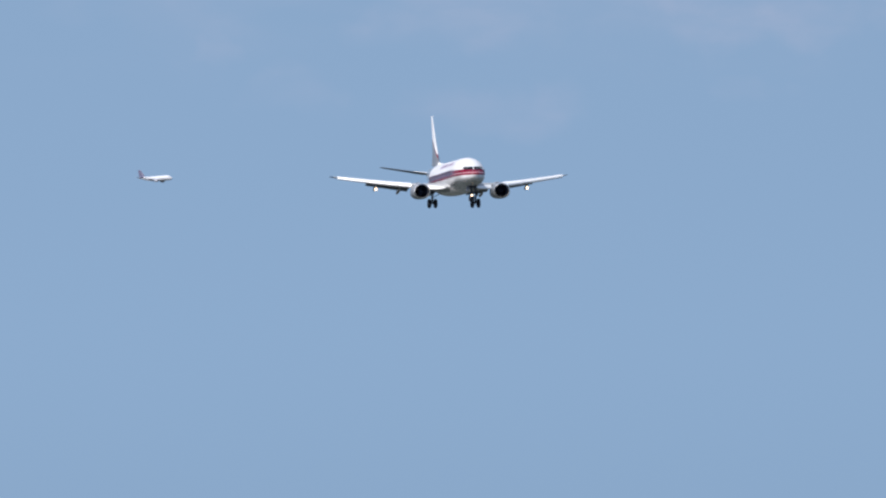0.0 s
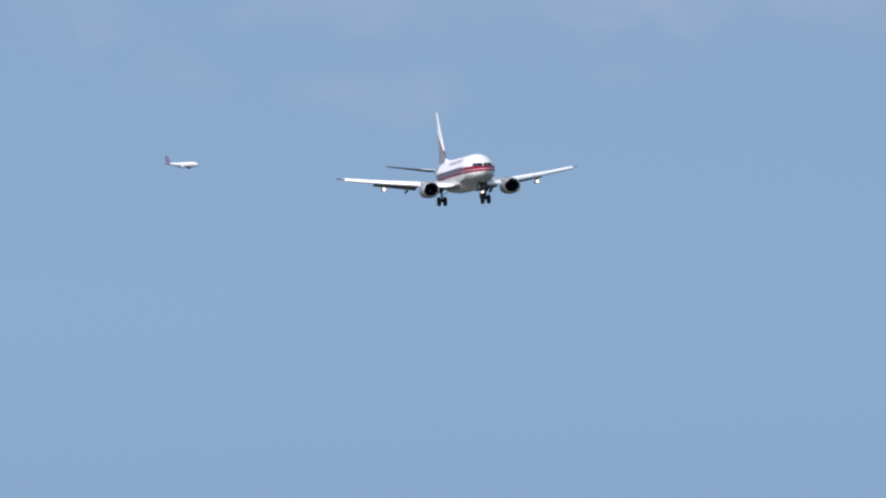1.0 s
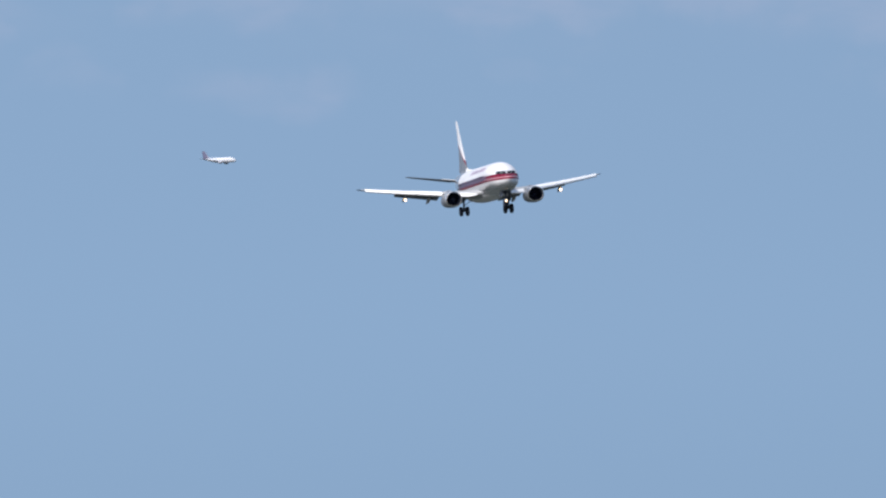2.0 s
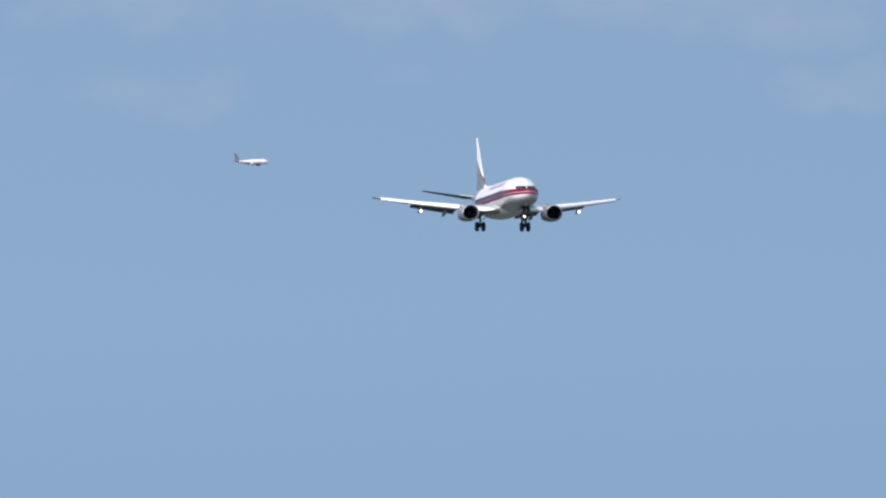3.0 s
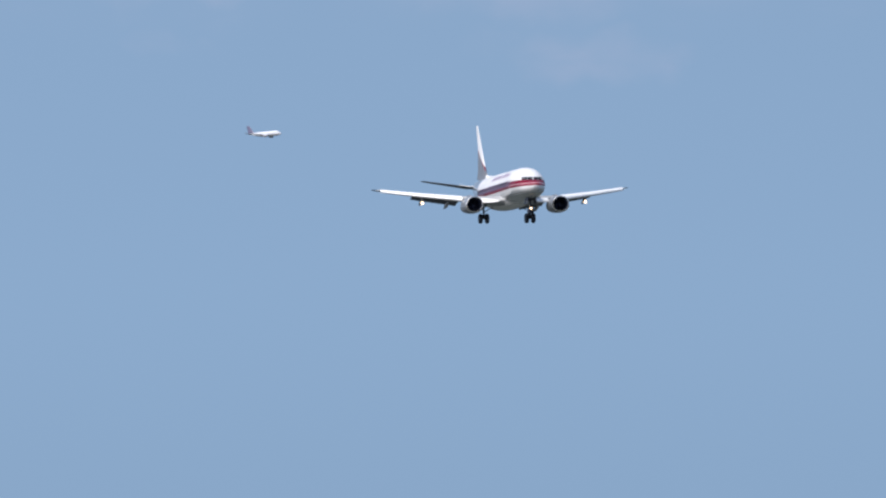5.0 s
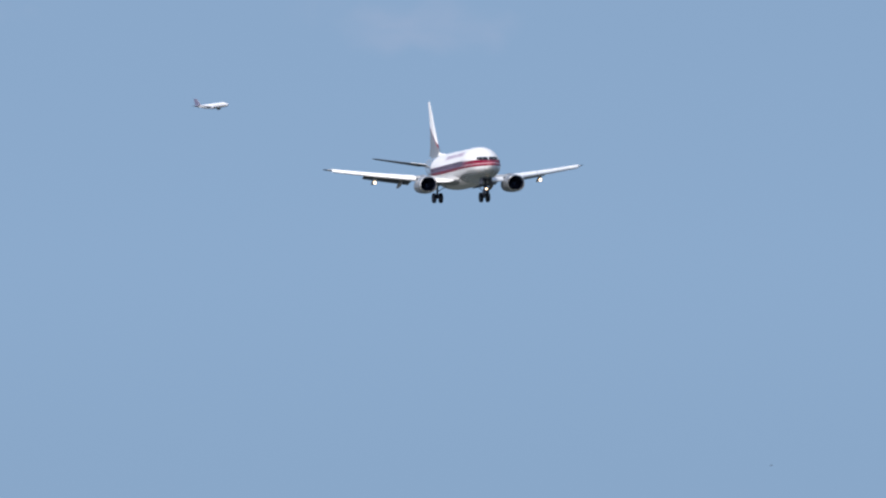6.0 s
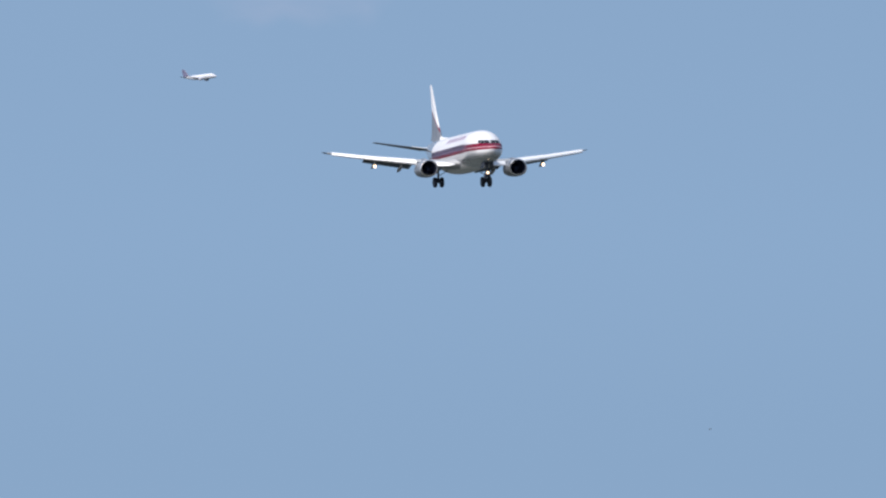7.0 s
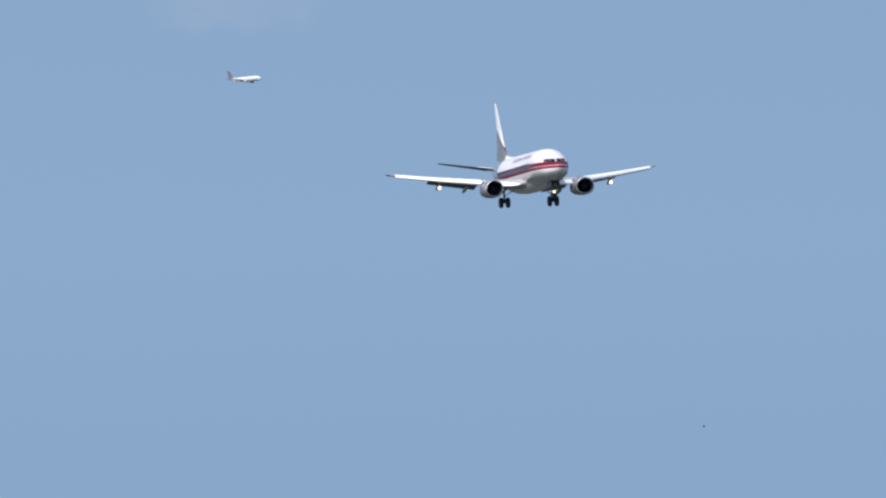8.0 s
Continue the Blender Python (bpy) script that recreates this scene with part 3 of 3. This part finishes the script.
def build_airliner():
    plane = tagged(new("landing_airliner"), "white twin-engined airliner with red stripe, wheels down, landing", "airliner")
    rings = []
    for x, w, top, bottom in HULL:
        mid = (top + bottom) / 2
        rings.append(oval(x, 0, mid, w, top - mid, mid - bottom, 48))
    part("fuselage", loft(rings), LIVERY, plane, "white fuselage, red cheatline, bare metal belly")
    # belly fairing at the wing root
    rs = []
    for x, w, d in ((-9.4, 0.5, 0.02), (-10.4, 1.45, 0.16), (-11.8, 1.95, 0.30), (-14.0, 2.1, 0.36), (-17.0, 2.05, 0.34), (-18.6, 1.6, 0.2), (-19.8, 0.6, 0.02)):
        rs.append(oval(x, 0, -1.45, w, 0.55, 0.56 + d, 28))
    part("wing_root_fairing", loft(rs), SLAT, plane, "bright wing root fairing")
    for s in (-1, 1):
        build_wing(plane, s)
        build_engine(plane, s)
    build_tail(plane)
    build_gear(plane)
    # cockpit glass: two panes meet over the nose, two more wrap round each side
    for s in (-1, 1):
        for name, y0, y1, low, high in (("windscreen_pane", 0.045, 0.58, (0.07, 0.07), (0.42, 0.44)), ("cockpit_pane", 0.60, 0.92, (0.07, 0.07), (0.44, 0.45)), ("cockpit_pane", 0.94, 1.12, (0.08, 0.13), (0.45, 0.40))):
            part(name, nose_pane(y0, y1, low, high, s), GLASS, plane, "dark %s" % name.replace("_", " "))
    # cabin windows, doors and title bars on each side
    for s in (-1, 1):
        pane = None
        for i in range(31):
            x = -6.6 - 0.508 * i
            if pane is None:
                pane = part("cabin_window", skin_patch(x + 0.13, x - 0.13, (-0.06, -0.06), (0.24, 0.24), s, 0.004, 1, 2), CABIN_GLASS, plane)
                first = x
            else:
                twin = new("cabin_window", pane.data)
                twin.parent, twin.location = plane, (x - first, 0, 0)
        for x0, x1, lo, hi in ((-4.75, -5.6, -0.55, 1.25), (-22.4, -23.2, -0.45, 1.25)):
            part("cabin_door", skin_patch(x0, x1, (lo, lo), (hi, hi), s, 0.008, 2, 8), LIVERY, plane, "closed cabin door in the stripe")
        x = -6.8
        for w in (0.62, 0.55, 0.6, 0.5, 0.62, 0.3, 0.6, 0.55, 0.62, 0.5, 0.58, 0.6, 0.55):
            if w > 0.35:
                part("title_bar", skin_patch(x, x - w, (0.82, 0.82), (1.24, 1.24), s, 0.008, 1, 3), TITLE, plane, "dark plain title bar")
            x -= w + 0.12
    return plane


# ---- the distant airliner, simpler, wheels up ----
def build_far_airliner():
    plane = tagged(new("distant_airliner"), "small distant white jet airliner with dusky violet tail, climbing", "airliner")
    # white toned down to blue-grey, so the haze of distance sits in the colour
    white = material("haze-greyed distant white paint", (0.58, 0.60, 0.65), rough=0.5, wear=0.06)
    violet = material("dusky violet tail paint", (0.12, 0.12, 0.20), rough=0.4, wear=0.12)
    grey = material("distant wing paint", (0.36, 0.38, 0.44), rough=0.4, wear=0.12)
    shell = [(0.0, 0.05, -0.45, -0.55), (-0.4, 0.6, 0.1, -1.15), (-1.4, 1.2, 0.8, -1.65), (-3.0, 1.6, 1.65, -1.85), (-5.0, 1.75, 1.9, -1.95),
             (-16.0, 1.75, 1.85, -1.9), (-19.5, 1.65, 1.8, -1.55), (-22.5, 1.4, 1.72, -0.95), (-26.0, 0.85, 1.55, 0.0), (-29.5, 0.2, 1.2, 0.8)]
    rs = [oval(x, 0, (a + b) / 2, w, (a - b) / 2, (a - b) / 2, 28) for x, w, a, b in shell]
    part("fuselage", loft(rs), white, plane)
    for s in (-1, 1):
        rs = [airfoil((x, s * y, z), c, t) for y, x, z, c, t in ((0.8, -10.2, -1.3, 6.2, 0.14), (1.6, -10.8, -1.25, 5.4, 0.13), (4.5, -12.6, -0.95, 3.8, 0.12), (12.2, -17.2, -0.1, 1.4, 0.10), (12.9, -17.9, 0.35, 0.8, 0.08))]
        w = part("wing", loft(rs), grey, plane, "slim swept grey wing")
        e = part("engine", turned([(0, 0.72), (0.05, 0.78), (-0.3, 0.92), (-1.4, 0.95), (-2.6, 0.75), (-3.2, 0.58), (-3.0, 0.5)], (-10.2, s * 4.1, -1.95), 20), grey, plane, "underwing jet engine")
        part("fan", loft([oval(-10.5, s * 4.1, -1.95, 0.74, 0.74, 0.74, 20), oval(-10.55, s * 4.1, -1.95, 0.05, 0.05, 0.05, 20)]), FAN, e)
        part("pylon", plate([(-11.0, s * 4.1, -1.15), (-13.3, s * 4.1, -1.3), (-13.6, s * 4.1, -0.9), (-12.0, s * 4.1, -0.85)], 0.2), grey, e)
        rs = [airfoil((x, s * y, z), c, 0.09) for y, x, z, c in ((0.3, -25.4, 0.9, 3.3), (5.0, -28.2, 1.35, 1.4))]
        part("tailplane", loft(rs), grey, plane)
        part("cockpit_pane", loft([[Vector((x, s * y, z)) for x, y, z in ((-1.5, 0.15, 0.84), (-1.5, 0.8, 0.62), (-2.5, 1.18, 0.9), (-2.5, 0.2, 1.36))],
                                   [Vector((x, s * y, z - 0.1)) for x, y, z in ((-1.5, 0.15, 0.84), (-1.5, 0.8, 0.62), (-2.5, 1.18, 0.9), (-2.5, 0.2, 1.36))]]), GLASS, plane)
    rs = [airfoil((x, 0, z), c, 0.1, upright=True) for z, x, c in ((1.2, -23.0, 6.3), (2.4, -24.7, 4.9), (7.0, -28.2, 2.5))]
    part("fin", loft(rs), violet, plane, "dusky violet tail fin")
    for ob in plane.children:      # the Empty sits at mid-length
        ob.location.x = 15.0
    return plane


def build_bird():
    bird = tagged(new("bird"), "small dark bird flying far off against the sky", "bird")
    feather = material("dark brown feathers", (0.035, 0.032, 0.03), rough=0.8, wear=0.3, size=20)
    rows = [(0.17, 0.005), (0.15, 0.015), (0.12, 0.03), (0.09, 0.028), (0.05, 0.045), (-0.02, 0.05), (-0.09, 0.035), (-0.14, 0.015)]
    part("body", turned(rows, (0, 0, 0), 14), feather, bird)
    part("tail_feathers", plate([(-0.12, -0.02, 0), (-0.24, -0.05, 0), (-0.24, 0.05, 0), (-0.12, 0.02, 0)], 0.008), feather, bird)
    for s in (-1, 1):
        rs = [airfoil((x, s * y, z), c, 0.08) for y, x, z, c in ((0.02, 0.07, 0.02, 0.13), (0.14, 0.09, 0.06, 0.12), (0.27, 0.05, 0.05, 0.08), (0.36, -0.01, 0.03, 0.03))]
        part("wing", loft(rs), feather, bird)
    return bird


def build_ground():
    """Airfield grass out to the horizon, gently uneven."""
    grass = material("mown airfield grass", (0.05, 0.057, 0.048), rough=0.9, wear=0.5, size=0.02, bump=0.5)
    bm = bmesh.new()
    bmesh.ops.create_grid(bm, x_segments=60, y_segments=60, size=6000)
    for v in bm.verts:
        d = v.co.length
        v.co.z = min(1.0, d / 800) * 0.6 * noise.noise(v.co * 0.004) - 0.3 * min(1, d / 800)
    tagged(part("ground", bm, grass), "dull grey-green airfield grass reaching the horizon", "ground", kind="structure")


build_ground()
AIRLINER, FAR, BIRD = build_airliner(), build_far_airliner(), build_bird()


# ---- flights ----
def bearing(turn, height, distance):
    a, e = radians(turn), radians(height)
    return EYE + distance * Vector((math.sin(a) * math.cos(e), math.cos(a) * math.cos(e), math.sin(e)))


def motions():
    # the landing airliner: sinking, closing in, rocking on its approach; rows of seconds, pitch, bank, angle to the line of sight
    rows = []
    for t, nose_up, bank, yaw in (
        (0, -1.05, 1.08, 10.03),
        (0.5, -1.03, 2.74, 10.22),
        (1, -0.83, 3.60, 10.36),
        (1.5, -0.49, 5.93, 10.49),
        (2.2, -0.09, 3.30, 11.03),
        (3, 0.37, 0.29, 11.65),
        (3.5, 0.48, -0.37, 11.96),
        (4, 0.48, 0.08, 12.27),
        (4.5, 0.41, 0.75, 12.17),
        (5.2, 0.19, 1.24, 12.64),
        (5.8, -0.18, 1.55, 12.92),
        (6.5, -0.37, 1.70, 12.82),
        (7, -0.00, 1.22, 12.72),
        (7.5, 0.08, 2.04, 12.31),
        (8, 0.33, 2.45, 12.43),
    ):
        turn = 1.175 * (t - 4) + 0.008
        p = bearing(turn, 4.205 - 0.1022 * t + 0.005 * math.exp(-(t - 3.8) ** 2), 746.2 - 11.898 * t)
        rows.append((t, pose(p.x, p.y, p.z, bank + 0.12, -nose_up, yaw - turn - 90)))
    walk(AIRLINER, rows)
    # the far one: level flight across the sky; rows of seconds, bearing, height in degrees, pitch
    rows = []
    for t, turn, height, nose_up in (
        (0, -7.594, 4.117, 1.0),
        (0.5, -6.921, 4.111, 0.2),
        (1, -6.266, 4.107, -0.5),
        (1.5, -5.617, 4.110, -0.8),
        (2.2, -4.711, 4.123, -0.3),
        (3, -3.688, 4.139, 0.2),
        (3.5, -3.062, 4.141, 0.5),
        (4, -2.451, 4.136, 0.8),
        (4.5, -1.857, 4.123, 1.2),
        (5.2, -1.056, 4.097, 2.5),
        (5.8, -0.395, 4.078, 3.6),
        (6.5, 0.352, 4.071, 4.4),
        (7, 0.872, 4.082, 3.6),
        (7.5, 1.379, 4.105, 2.4),
        (8, 1.862, 4.130, 2.2),
    ):
        p = bearing(turn, height, 4700)
        rows.append((t, pose(p.x, p.y, p.z, 0, -nose_up, -34 - turn)))
    walk(FAR, rows)
    # the bird flies the same way, lower down, beating its wings; rows of seconds, bearing, height in degrees
    rows = []
    for t, turn, height in ((0, 0.85, 0.35), (4, 3.46, 0.69), (5, 4.16, 0.77), (5.8, 4.737, 0.822), (6.2, 5.021, 0.838), (6.5, 5.205, 0.864), (7, 5.492, 0.904), (7.5, 5.766, 0.943), (8, 6.015, 0.990)):
        p = bearing(turn, height, 720)
        rows.append((t, pose(p.x, p.y, p.z, 8, -3, -25)))
    walk(BIRD, rows)
    for wing, s in zip([ob for ob in BIRD.children if ob.name.startswith("wing")], (-1, 1)):
        walk(wing, [(k / 10, pose(0, 0, 0, s * (12 + 38 * math.cos(2 * math.pi * k / 3.1)), 0, 0)) for k in range(81)])


motions()
